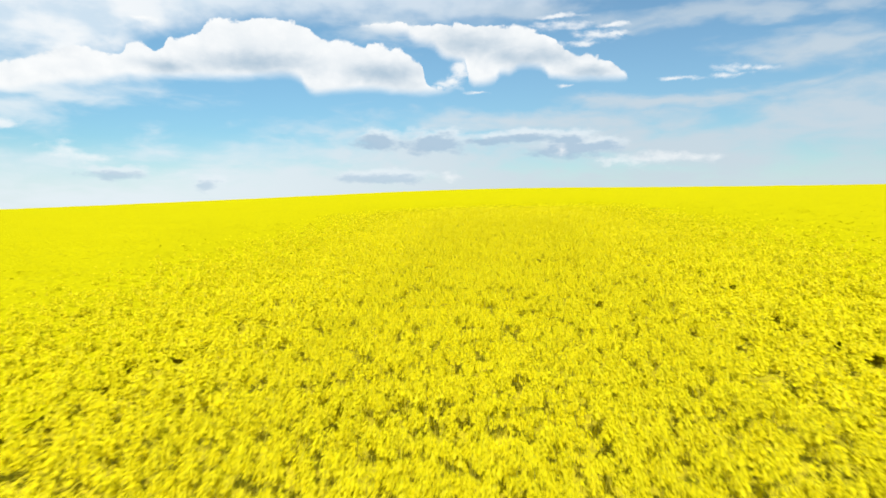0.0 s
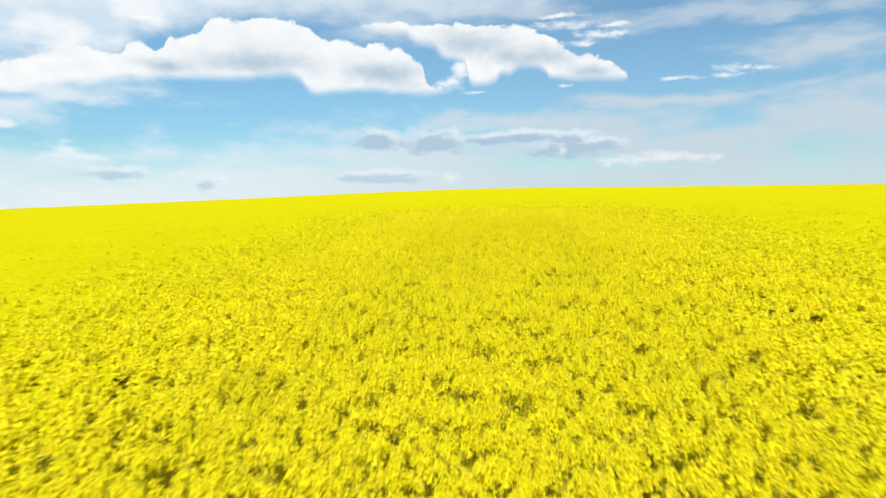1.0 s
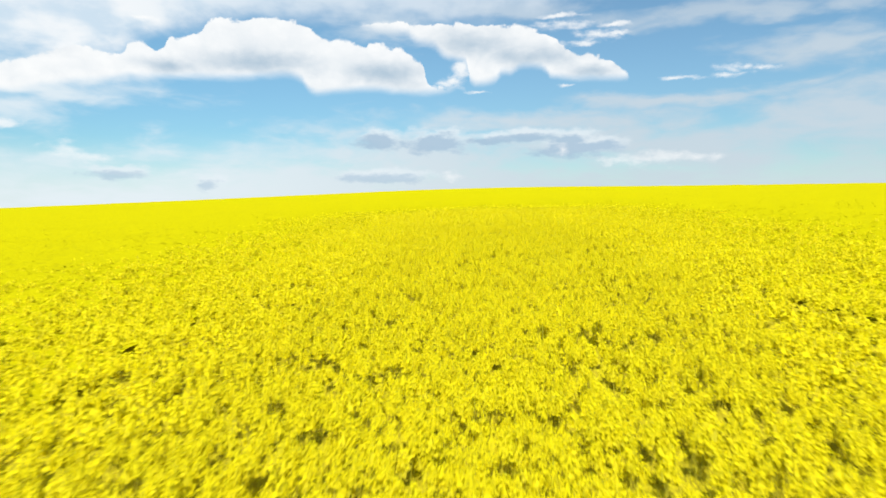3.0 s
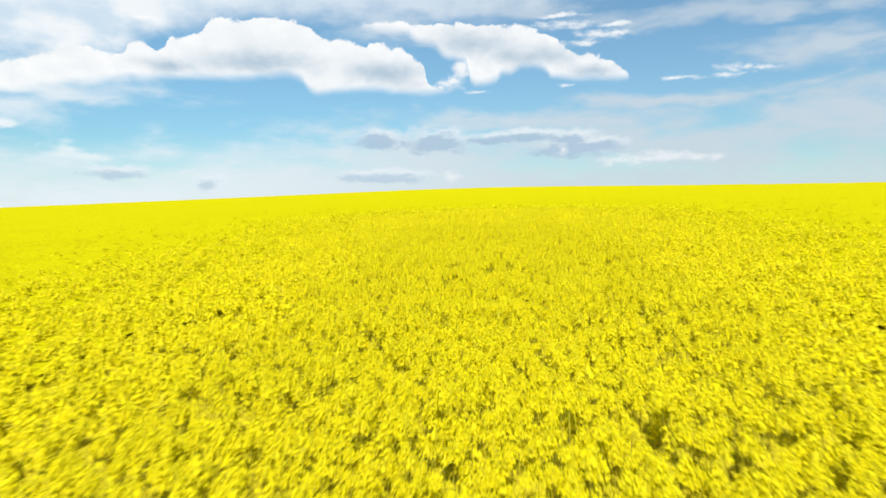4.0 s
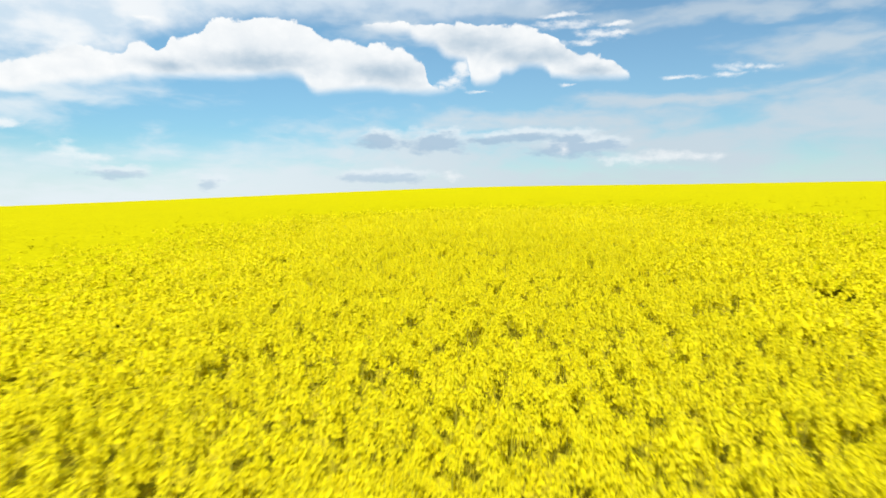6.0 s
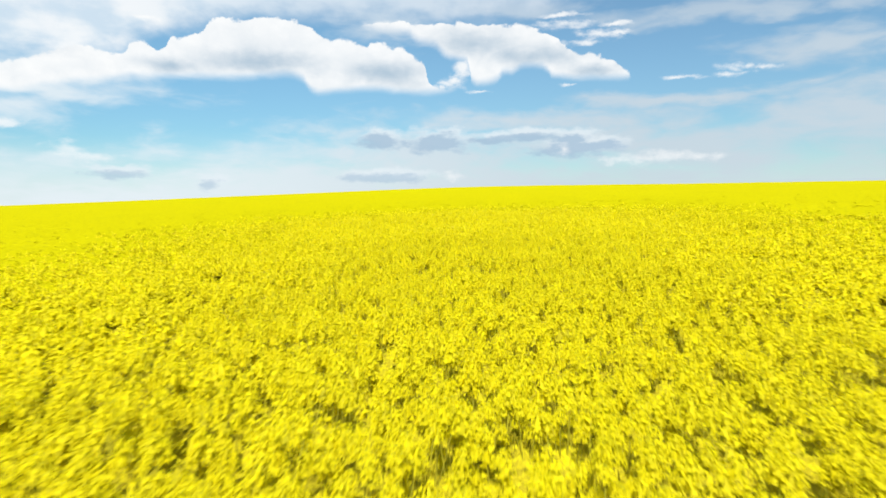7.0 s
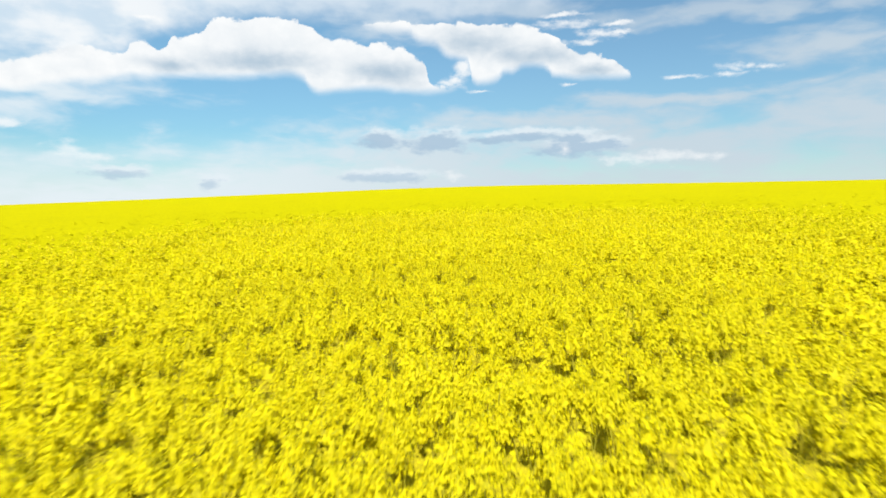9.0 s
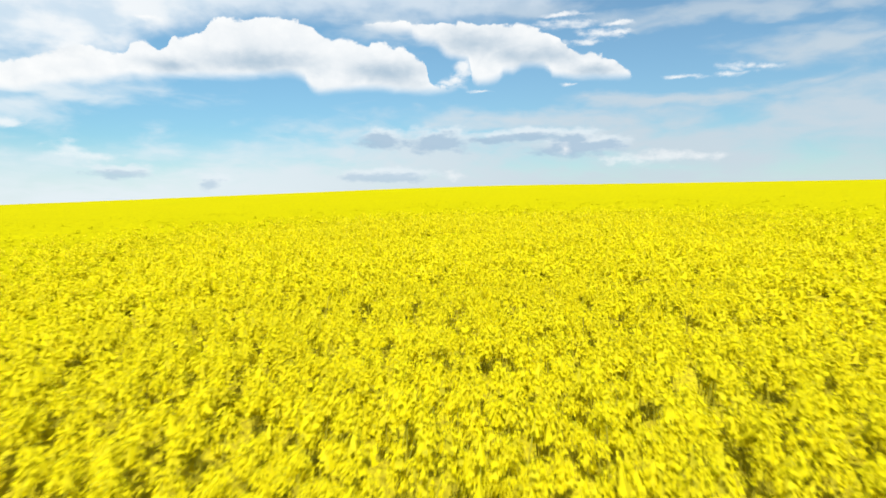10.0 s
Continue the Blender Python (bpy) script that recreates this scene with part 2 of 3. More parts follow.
    broad = n.noise(n.vec("MULTIPLY", flat, (1.0, 1.7, 1.0)), 0.22, 5.0, 0.5).outputs[0]
    high = n.smooth(n.math("ADD", crown_edge, n.math("MULTIPLY", n.math("SUBTRACT", broad, 0.5), 4.0)), -1.6, 1.2)
    high_colour = n.mix(n.math("MULTIPLY", n.smooth(n.math("ADD", broad, n.math("MULTIPLY", comb, 0.4)), 0.52, 0.82), n.smooth(az, -27.0, -15.0, 0.9, 0.25)), n.mix(side, rgb(*CROWN_LEFT), rgb(*CROWN_RIGHT)), rgb(*CLOUD_LIGHT))
    high = n.math("MULTIPLY", high, n.smooth(out, 40.0, 60.0, CROWN_AMOUNT, 0.2))
    high = n.math("MULTIPLY", high, n.smooth(el, 25.0, 40.0, 1.0, 0.35))
    sky_3 = n.mix(high, sky_2, high_colour)
    final = n.mix(n.math("MULTIPLY", alpha, 0.96), sky_3, cloud)
    n.add("ShaderNodeOutputWorld", {0: n.add("ShaderNodeBackground", {"Color": final, "Strength": SKY_STRENGTH}).outputs[0]})


SKY_STRENGTH = 0.71
SKY_TINT, LOW_TINT, RIGHT_TINT = (0.95, 1.32, 1.34), (0.88, 1.30, 1.40), (0.97, 1.25, 1.25)
HAZE_LEFT, HAZE_RIGHT = (0.80, 0.87, 0.95), (0.64, 0.73, 0.82)
VEIL_AMOUNT, VEIL_LEFT, VEIL_RIGHT = 0.88, (0.80, 0.88, 0.93), (0.60, 0.69, 0.765)
GREY_COLOUR = (0.40, 0.55, 0.70)
CROWN_AMOUNT, CROWN_LEFT, CROWN_RIGHT = 0.92, (0.66, 0.79, 0.90), (0.50, 0.63, 0.77)
CLOUD_LIGHT, CLOUD_DARK = (0.99, 1.0, 1.0), (0.48, 0.60, 0.71)
build_world()


# ---- materials ----
def material(name, shade):
    m = bpy.data.materials.new(name)
    m.use_nodes = True
    n = Nodes(m.node_tree)
    n.add("ShaderNodeOutputMaterial", {0: shade(n)})
    return m


def petal_shader(n):
    rnd = n.add("ShaderNodeNewGeometry").outputs["Random Per Island"]
    own = n.add("ShaderNodeObjectInfo").outputs["Random"]
    where = n.add("ShaderNodeTexCoord").outputs["Object"]
    big = n.noise(where, 0.35, 3.0).outputs[0]
    ramp = n.add("ShaderNodeValToRGB", {0: n.math("FRACT", n.math("ADD", rnd, own))})
    e = ramp.color_ramp.elements
    e[0].position, e[0].color = 0.0, rgb(0.50, 0.45, 0.012)
    e[1].position, e[1].color = 1.0, rgb(0.83, 0.745, 0.008)
    e.new(0.2).color = rgb(0.71, 0.64, 0.005)
    e.new(0.6).color = rgb(0.79, 0.71, 0.003)
    col = n.mix(n.smooth(big, 0.35, 0.7, 0.0, 0.35), ramp.outputs[0], rgb(0.70, 0.635, 0.005))
    # the frilled petals of a head catch the light like a soft cushion
    frill = n.vec("NORMALIZE", n.vec("ADD", n.add("ShaderNodeNewGeometry").outputs["Normal"], (0.0, -0.18, 0.6)))
    face = n.add("ShaderNodeBsdfPrincipled", {"Base Color": col, "Roughness": 0.6, "Specular IOR Level": 0.15, "Normal": frill}).outputs[0]
    glow = n.add("ShaderNodeBsdfTranslucent", {"Color": col}).outputs[0]
    return n.add("ShaderNodeMixShader", {0: 0.5, 1: face, 2: glow}).outputs[0]


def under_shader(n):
    """Leaves, pods and late blossom below the flower heads, their shade put into the colour."""
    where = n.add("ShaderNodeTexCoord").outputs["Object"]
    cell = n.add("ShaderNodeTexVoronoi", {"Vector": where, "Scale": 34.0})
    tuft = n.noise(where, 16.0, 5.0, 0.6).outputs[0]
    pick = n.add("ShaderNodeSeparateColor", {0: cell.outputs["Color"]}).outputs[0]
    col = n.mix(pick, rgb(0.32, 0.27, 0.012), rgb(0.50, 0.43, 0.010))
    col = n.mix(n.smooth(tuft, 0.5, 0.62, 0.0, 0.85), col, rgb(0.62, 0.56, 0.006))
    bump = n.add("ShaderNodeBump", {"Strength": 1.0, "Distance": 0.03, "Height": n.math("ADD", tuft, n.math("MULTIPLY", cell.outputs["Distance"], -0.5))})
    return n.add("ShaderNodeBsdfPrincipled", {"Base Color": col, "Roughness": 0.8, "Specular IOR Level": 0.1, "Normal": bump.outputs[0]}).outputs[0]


def green_shader(dark, light, rough, thin):
    def shade(n):
        rnd = n.add("ShaderNodeNewGeometry").outputs["Random Per Island"]
        where = n.add("ShaderNodeTexCoord").outputs["Object"]
        fleck = n.noise(where, 28.0, 4.0).outputs[0]
        col = n.mix(n.math("ADD", n.math("MULTIPLY", rnd, 0.7), n.math("MULTIPLY", fleck, 0.3)), rgb(*dark), rgb(*light))
        face = n.add("ShaderNodeBsdfPrincipled", {"Base Color": col, "Roughness": rough, "Specular IOR Level": 0.12}).outputs[0]
        glow = n.add("ShaderNodeBsdfTranslucent", {"Color": col}).outputs[0]
        return n.add("ShaderNodeMixShader", {0: thin, 1: face, 2: glow}).outputs[0]
    return shade


def soil_shader(n):
    where = n.add("ShaderNodeTexCoord").outputs["Object"]
    clod = n.noise(where, 9.0, 8.0, 0.65).outputs[0]
    damp = n.noise(where, 0.4, 3.0).outputs[0]
    col = n.mix(clod, rgb(0.045, 0.032, 0.02), rgb(0.15, 0.11, 0.07))
    col = n.mix(n.smooth(damp, 0.35, 0.7, 0.0, 0.6), col, rgb(0.06, 0.07, 0.025))
    bump = n.add("ShaderNodeBump", {"Strength": 0.9, "Distance": 0.05, "Height": clod})
    return n.add("ShaderNodeBsdfPrincipled", {"Base Color": col, "Roughness": 0.95, "Normal": bump.outputs[0]}).outputs[0]


def canopy_shader(n):
    """The closed flower canopy far off, where single heads melt together; its yellow includes their self-shadow."""
    where = n.add("ShaderNodeTexCoord").outputs["Object"]
    head = n.noise(where, 7.0, 5.0, 0.6).outputs[0]
    row = n.noise(n.vec("MULTIPLY", where, (0.35, 0.06, 0.3)), 1.0, 4.0, 0.55).outputs[0]
    big = n.noise(where, 0.03, 4.0).outputs[0]
    # darker than the petals: shade among the heads is part of these yellows
    col = n.mix(n.smooth(head, 0.28, 0.52), rgb(0.36, 0.33, 0.006), rgb(0.46, 0.42, 0.003))
    col = n.mix(n.smooth(row, 0.52, 0.75, 0.0, 0.22), col, rgb(0.38, 0.35, 0.005))
    col = n.mix(n.smooth(big, 0.4, 0.7, 0.0, 0.25), col, rgb(0.43, 0.40, 0.003))
    bump = n.add("ShaderNodeBump", {"Strength": 0.7, "Distance": 0.12, "Height": head})
    face = n.add("ShaderNodeBsdfPrincipled", {"Base Color": col, "Roughness": 0.9, "Specular IOR Level": 0.0, "Normal": bump.outputs[0]}).outputs[0]
    glow = n.add("ShaderNodeBsdfTranslucent", {"Color": col}).outputs[0]
    return n.add("ShaderNodeMixShader", {0: 0.06, 1: face, 2: glow}).outputs[0]


PETAL = material("petal_yellow", petal_shader)
STEM = material("stem_green", green_shader((0.26, 0.24, 0.02), (0.44, 0.40, 0.025), 0.6, 0.2))
LEAF = material("leaf_blue_green", green_shader((0.14, 0.125, 0.012), (0.28, 0.245, 0.02), 0.55, 0.4))
BUD = material("bud_lime", green_shader((0.35, 0.36, 0.02), (0.55, 0.52, 0.02), 0.5, 0.2))
UNDER = material("understorey_painted_shade", under_shader)
SOIL = material("soil", soil_shader)
CANOPY = material("canopy_yellow_self_shaded", canopy_shader)


# ---- the lie of the land ----
CROP = 1.38         # height of the crop


def crop_top(x, y):
    """Height of the flower tops: a slope that rises ahead and to the east, and rolls over at a crest."""
    x, y = np.asarray(x, float), np.asarray(y, float)
    far = np.hypot(x, y)
    k = np.minimum(1.0, 330.0 / np.maximum(far, 1.0))
    s = np.clip(x * k, -250, 250) / 100
    r = np.clip(y * k, -20, 400) / 100
    z = EYE - 1.6129 + 3.561 * s + 4.4758 * r + 1.4138 * s * s - 0.9359 * s * r - 0.1968 * r * r
    z = z - 0.3872 * np.exp(-((r * 100 + 5) / 94.16) ** 2) - 0.1899 * s ** 3 - 1.9326 * s * s * r + 0.3755 * s * r * r
    z = z + 0.25 * np.clip((far - 60) / 160, 0, 1) ** 2
    return z - 1.5 * np.maximum(0.0, (np.minimum(far, 330.0) - 220) / 100) ** 2 - 0.05 * np.maximum(0.0, far - 330)


def way_off(x, y):
    """Distance in plan from the line that the camera flies."""
    ax, ay, bx, by = 0.3, 4.0, 3.1, 33.0
    t = np.clip(((x - ax) * (bx - ax) + (y - ay) * (by - ay)) / ((bx - ax) ** 2 + (by - ay) ** 2), 0, 1)
    return np.hypot(x - ax - t * (bx - ax), y - ay - t * (by - ay))


def ragged(x, y, ahead=0.0):
    """The same with an uneven rim, reaching further ahead if wanted."""
    return way_off(x, np.where(y > 33, np.maximum(33, y - ahead), y)) + 0.5 * waves(x, y, 2.2, 77)


def waves(x, y, size, seed):
    """Smooth noise about -1 to 1 with lumps of the given size."""
    rng = np.random.default_rng(seed)
    out = np.zeros_like(x)
    for i in range(10):
        a = rng.uniform(0, 2 * math.pi)
        k = 2 * math.pi / (size * rng.uniform(0.7, 1.6))
        out += np.sin(k * (x * math.cos(a) + y * math.sin(a)) + rng.uniform(0, 6.28))
    return out / 4.0


def fast_mesh(name, verts, faces, slots, index):
    """A mesh from arrays of vertices and of faces, all with the same number of corners, with a material index for each face."""
    me = bpy.data.meshes.new(name)
    n = faces.shape[1]
    me.vertices.add(len(verts))
    me.vertices.foreach_set("co", np.ascontiguousarray(verts, np.float32).ravel())
    me.loops.add(len(faces) * n)
    me.loops.foreach_set("vertex_index", np.ascontiguousarray(faces, np.int32).ravel())
    me.polygons.add(len(faces))
    me.polygons.foreach_set("loop_start", np.arange(0, len(faces) * n, n, dtype=np.int32))
    for m in slots:
        me.materials.append(m)
    me.polygons.foreach_set("material_index", np.ascontiguousarray(index, np.int32))
    me.update(calc_edges=True)
    me.validate()
    return me


def sheet(name, xs, ys, height, mat, keep=None, smooth=True):
    gx, gy = np.meshgrid(xs, ys)
    gz = height(gx, gy)
    verts = np.stack([gx, gy, gz], -1).reshape(-1, 3)
    w = len(xs)
    i = (np.arange(len(ys) - 1)[:, None] * w + np.arange(w - 1)[None, :]).ravel()
    quads = np.stack([i, i + 1, i + w + 1, i + w], 1)
    if keep is not None:
        quads = quads[keep(verts[quads].mean(1))]
    me = fast_mesh(name, verts, quads, [mat], np.zeros(len(quads)))
    me.polygons.foreach_set("use_smooth", np.full(len(quads), smooth))
    return new(name, me)


def graded(low, high, fine, centre_low, centre_high, growth):
    """Steps that are fine between the two centres and grow outwards."""
    out = list(np.arange(centre_low, centre_high + fine, fine))
    step = fine
    while out[-1] < high:
        step *= growth
        out.append(out[-1] + step)
    step, left = fine, [centre_low]
    while left[-1] > low:
        step *= growth
        left.append(left[-1] - step)
    return np.array(left[:0:-1] + out)


ground = sheet("ground", graded(-4000, 4000, 0.9, -10, 14, 1.1), graded(-3000, 4800, 0.9, -2, 44, 1.1),
               lambda x, y: crop_top(x, y) - CROP + 0.03 * waves(x, y, 0.9, 3) * (np.hypot(x, y) < 60), SOIL)
tagged(ground, "dark brown soil under the flowering crop", "ground", kind="structure")


# ---- the crop ----
def petal(rng, at, size, out):
    """One petal: three corners, the tip wider than the claw, facing roughly outwards."""
    n = Vector(out).normalized()
    t = n.cross(Vector((rng.normal(), rng.normal(), rng.normal()))).normalized()
    b = n.cross(t)
    return [tuple(Vector(at) + t * size * a + b * size * d + n * size * e) for a, d, e in ((-0.5, 0.0, -0.1), (0.45, -0.48, 0.1), (0.45, 0.48, 0.1))]


class Pieces:
    """Corners, faces and material slots of a small template, gathered piece by piece."""

    def __init__(self):
        self.v, self.f, self.m = [], [], []

    def tri(self, corners, slot):
        self.f.append([len(self.v), len(self.v) + 1, len(self.v) + 2])
        self.v.extend(corners)
        self.m.append(slot)

    def quad(self, corners, slot):
        k = len(self.v)
        self.f += [[k, k + 1, k + 2], [k, k + 2, k + 3]]
        self.v.extend(corners)
        self.m += [slot, slot]

    def arrays(self):
        return np.array(self.v), np.array(self.f), np.array(self.m)


def head_template(seed, petals, size, wide, tall, stem, buds, rise=0.55, petal_slot=0, core=0):
    """A flower head over the origin, loose and longer than wide: slots 0 petal, 1 stem, 2 bud; leaves use 3, far blossom 4."""
    rng = np.random.default_rng(seed)
    p = Pieces()
    lop = rng.uniform(0.75, 1.25, 3)
    for i in range(petals):
        u = (i + 0.5) / petals
        a = i * 2.39996 + rng.uniform(-0.6, 0.6)
        up = 1.0 - 1.75 * u
        r = wide * math.sqrt(max(0.12, 1 - max(-0.55, up) ** 2)) * rng.uniform(0.35, 1.2) * lop[int(a * 3 / 6.2832) % 3]
        at = (r * math.cos(a), r * math.sin(a), tall * (0.5 + 0.5 * up) + rng.normal(0, 0.06) * tall)
        p.tri(petal(rng, at, size * rng.uniform(0.65, 1.3), (math.cos(a) * 0.9, math.sin(a) * 0.9, max(0.0, up) + rise)), petal_slot)
    if core:
        # the close-set inner flowers: a slim uneven cone
        ring = [(wide * q * math.cos(a), wide * q * math.sin(a), tall * h) for a, q, h in
                ((2 * math.pi * i / core + rng.uniform(-0.3, 0.3), rng.uniform(0.4, 0.75), rng.uniform(0.02, 0.3)) for i in range(core))]
        tip = (rng.normal(0, 0.15) * wide, rng.normal(0, 0.15) * wide, tall * 0.95)
        for i in range(core):
            p.tri([ring[i], ring[(i + 1) % core], tip], petal_slot)
    for i in range(buds):
        a = i * 2.1
        p.tri(petal(rng, (0.006 * math.cos(a), 0.006 * math.sin(a), tall * 1.02), size * 0.5, (math.cos(a), math.sin(a), 1.5)), 2)
    for i in range(stem):
        a = rng.uniform(0, 3.14)
        dx, dy = 0.0026 * math.cos(a), 0.0026 * math.sin(a)
        lx, ly = rng.normal(0, 0.05, 2)
        p.quad([(-dx + lx, -dy + ly, -0.55), (dx + lx, dy + ly, -0.55), (dx, dy, tall * 0.7), (-dx, -dy, tall * 0.7)], 1)
    return p.arrays()


def leaf_template(seed, count):
    rng = np.random.default_rng(seed)
    pieces = Pieces()
    for i in range(count):
        a, z = rng.uniform(0, 6.28), rng.uniform(-0.85, -0.34)
        d = Vector((math.cos(a), math.sin(a), rng.uniform(-0.25, 0.35)))
        w = Vector((-math.sin(a), math.cos(a), rng.uniform(-0.3, 0.3))) * rng.uniform(0.018, 0.04)
        p = Vector((0, 0, z)) + d * 0.01
        q = d * rng.uniform(0.09, 0.2)
        pieces.quad([tuple(p), tuple(p + q * 0.55 - w), tuple(p + q), tuple(p + q * 0.5 + w)], 3)
    return pieces.arrays()


def scatter(templates, x, y, z, scale, rng, lean=0.13):
    """Copies of the templates, turned, leaned and scaled, as one lot of arrays."""
    vs, fs, ms, base = [], [], [], 0
    pick = rng.integers(0, len(templates), len(x))
    for k, (v, f, m) in enumerate(templates):
        j = np.flatnonzero(pick == k)
        if not len(j):
            continue
        a = rng.uniform(0, 2 * math.pi, len(j))
        c, s = np.cos(a)[:, None], np.sin(a)[:, None]
        lx, ly = rng.normal(0, lean, len(j))[:, None], rng.normal(0, lean, len(j))[:, None]
        vx, vy, vz = (v[None, :, i] * scale[j][:, None] for i in range(3))
        px = vx * c - vy * s + vz * lx + x[j][:, None]
        py = vx * s + vy * c + vz * ly + y[j][:, None]
        pz = vz + z[j][:, None]
        vs.append(np.stack([px, py, pz], -1).reshape(-1, 3))
        fs.append((f[None] + (np.arange(len(j)) * len(v))[:, None, None]).reshape(-1, 3) + base)
        ms.append(np.tile(m, len(j)))
        base += len(j) * len(v)
    return np.concatenate(vs), np.concatenate(fs), np.concatenate(ms)


def jittered(x0, x1, y0, y1, per_m2, rng):
    step = 1 / math.sqrt(per_m2)
    gx, gy = np.meshgrid(np.arange(x0, x1, step), np.arange(y0, y1, step))
    return ((g + rng.uniform(-0.55, 0.55, g.shape) * step).ravel() for g in (gx, gy))


def stand(x, y):
    """How the crop stands at a place: height above the mean top, and 0 to 1 for how full it is."""
    lift = 0.04 * waves(x, y, 1.3, 11) + 0.025 * waves(x, y, 0.5, 12) + 0.05 * waves(x, y, 5.0, 13)
    full = 0.5 + 0.5 * waves(x, y, 0.75, 14) + 0.25 * waves(x, y, 3.0, 15)
    return lift - 0.14 * np.clip(0.15 - full, 0, 1), full


def heads_of_plants(x, y, heads, spread, rng, drop=0.04, uneven=0.05):
    """Flower heads of each plant: the leader on top, the side shoots round it and lower."""
    lift, full = stand(x, y)
    own = rng.normal(0, 1, len(x)) * uneven * np.clip(1.25 - way_off(x, y) / 9, 0.35, 1)
    px, py, pz = [], [], []
    for k in range(heads):
        a = rng.uniform(0, 2 * math.pi, len(x))
        r = spread * np.sqrt(rng.uniform(0.1, 1, len(x))) * (k > 0)
        px.append(x + r * np.cos(a))
        py.append(y + r * np.sin(a))
        pz.append(crop_top(x, y) + lift + own - 0.10 - (k > 0) * (r * 1.1 + rng.uniform(0.0, drop, len(x))))
    return np.concatenate(px), np.concatenate(py), np.concatenate(pz)


def crop():
    rng = np.random.default_rng(5)
    near = [head_template(20 + i, 26, 0.021, 0.041, 0.105, 1, 1, 0.55, core=4) for i in range(9)]
    mid = [head_template(40 + i, 7, 0.036, 0.046, 0.10, 0, 0, 0.9, core=3) for i in range(8)]
    far = [head_template(60 + i, 8, 0.045, 0.06, 0.03, 0, 0, 2.6, petal_slot=4) for i in range(6)]
    low = [head_template(70 + i, 8, 0.030, 0.04, 0.10, 0, 0, 0.8, core=3) for i in range(5)]
    leaves = [leaf_template(80 + i, 4) for i in range(6)]
    lots = []
    # within a few metres of the flight line: whole plants
    x, y = jittered(-6, 11, 1, 41, 30, rng)
    off = ragged(x, y)
    ok = (off < NEAR) & (stand(x, y)[1] > rng.uniform(-0.85, -0.35, len(x))) & (y > 2.0)
    x, y = x[ok], y[ok]
    close = np.flatnonzero((way_off(x, y) < LANE) & (y > 4) & (y < 36))
    single = rng.choice(close, 300, replace=False)
    SINGLE.extend(zip(x[single], y[single]))
    x, y = np.delete(x, single), np.delete(y, single)
    hx, hy, hz = heads_of_plants(x, y, 7, 0.06, rng)
    lots.append(scatter(near, hx, hy, hz, rng.uniform(0.7, 1.3, len(hx)), rng))
    lots.append(scatter(leaves, x, y, crop_top(x, y) + stand(x, y)[0], rng.uniform(0.9, 1.2, len(x)), rng, 0.1))
    # further out
    x, y = jittered(-18, 22, -5, 60, 28, rng)
    off = np.where((ragged(x, y) < NEAR) & (y > 2), 0, np.maximum(NEAR, ragged(x, y, 9.0)))
    ok = (off >= NEAR) & (off + rng.uniform(-3.2, 2.6, len(x)) < MID) & (stand(x, y)[1] > rng.uniform(-0.85, -0.35, len(x)))
    x, y = x[ok], y[ok]
    hx, hy, hz = heads_of_plants(x, y, 6, 0.072, rng, 0.04, 0.034)
    lots.append(scatter(mid, hx, hy, hz, rng.uniform(0.75, 1.35, len(hx)), rng))
    # lower shoots in flower between the plants, half in shade
    x, y = jittered(-8, 12, 1, 44, 46, rng)
    ok = (ragged(x, y) < NEAR + 1) & (stand(x, y)[1] > rng.uniform(-0.3, 0.3, len(x)))
    x, y = x[ok], y[ok]
    z = crop_top(x, y) + stand(x, y)[0] - rng.uniform(0.19, 0.36, len(x))
    lots.append(scatter(low, x, y, z, rng.uniform(0.8, 1.3, len(x)), rng))
    # far slope: clumps
    x, y = jittered(-52, 58, 0, 86, 13, rng)
    off = ragged(x, y, 9.0)
    ok = (off >= MID - 2.6) & (off < FAR) & (rng.uniform(0, 1, len(x)) < 1.15 - off / FAR)
    x, y = x[ok], y[ok]
    z = crop_top(x, y) + stand(x, y)[0] - 0.055 - 0.01 * np.clip((off[ok] - 9) / 6, 0, 1) + rng.normal(0, 0.016, len(x))
    lots.append(scatter(far, x, y, z, rng.uniform(0.8, 1.3, len(x)), rng))
    vs, fs, ms, base = [], [], [], 0
    for v, f, m in lots:
        vs.append(v), fs.append(f + base), ms.append(m)
        base += len(v)
    me = fast_mesh("rapeseed_crop", np.concatenate(vs), np.concatenate(fs), [PETAL, STEM, BUD, LEAF, CANOPY], np.concatenate(ms))
    return tagged(new("rapeseed_crop", me), "dense yellow rapeseed in full flower covering the slope", "crop", kind="stuff")


NEAR, MID, FAR = 2.8, 8.4, 21.0
LANE = 1.0          # single plants stand within this distance of the flight line
SINGLE = []         # their places
crop()


def canopy_height(x, y):
    lift, full = stand(x, y)
    rng = np.random.default_rng(8)
    off = way_off(x, np.where(y > 33, np.maximum(33, y - 9), y))
    return crop_top(x, y) + np.clip(1.2 - off / 90, 0.2, 1) * lift - 0.03 - 0.14 * np.clip((11 - off) / 6.5, 0, 1) + rng.normal(0, 0.02, x.shape) * (off < 150)


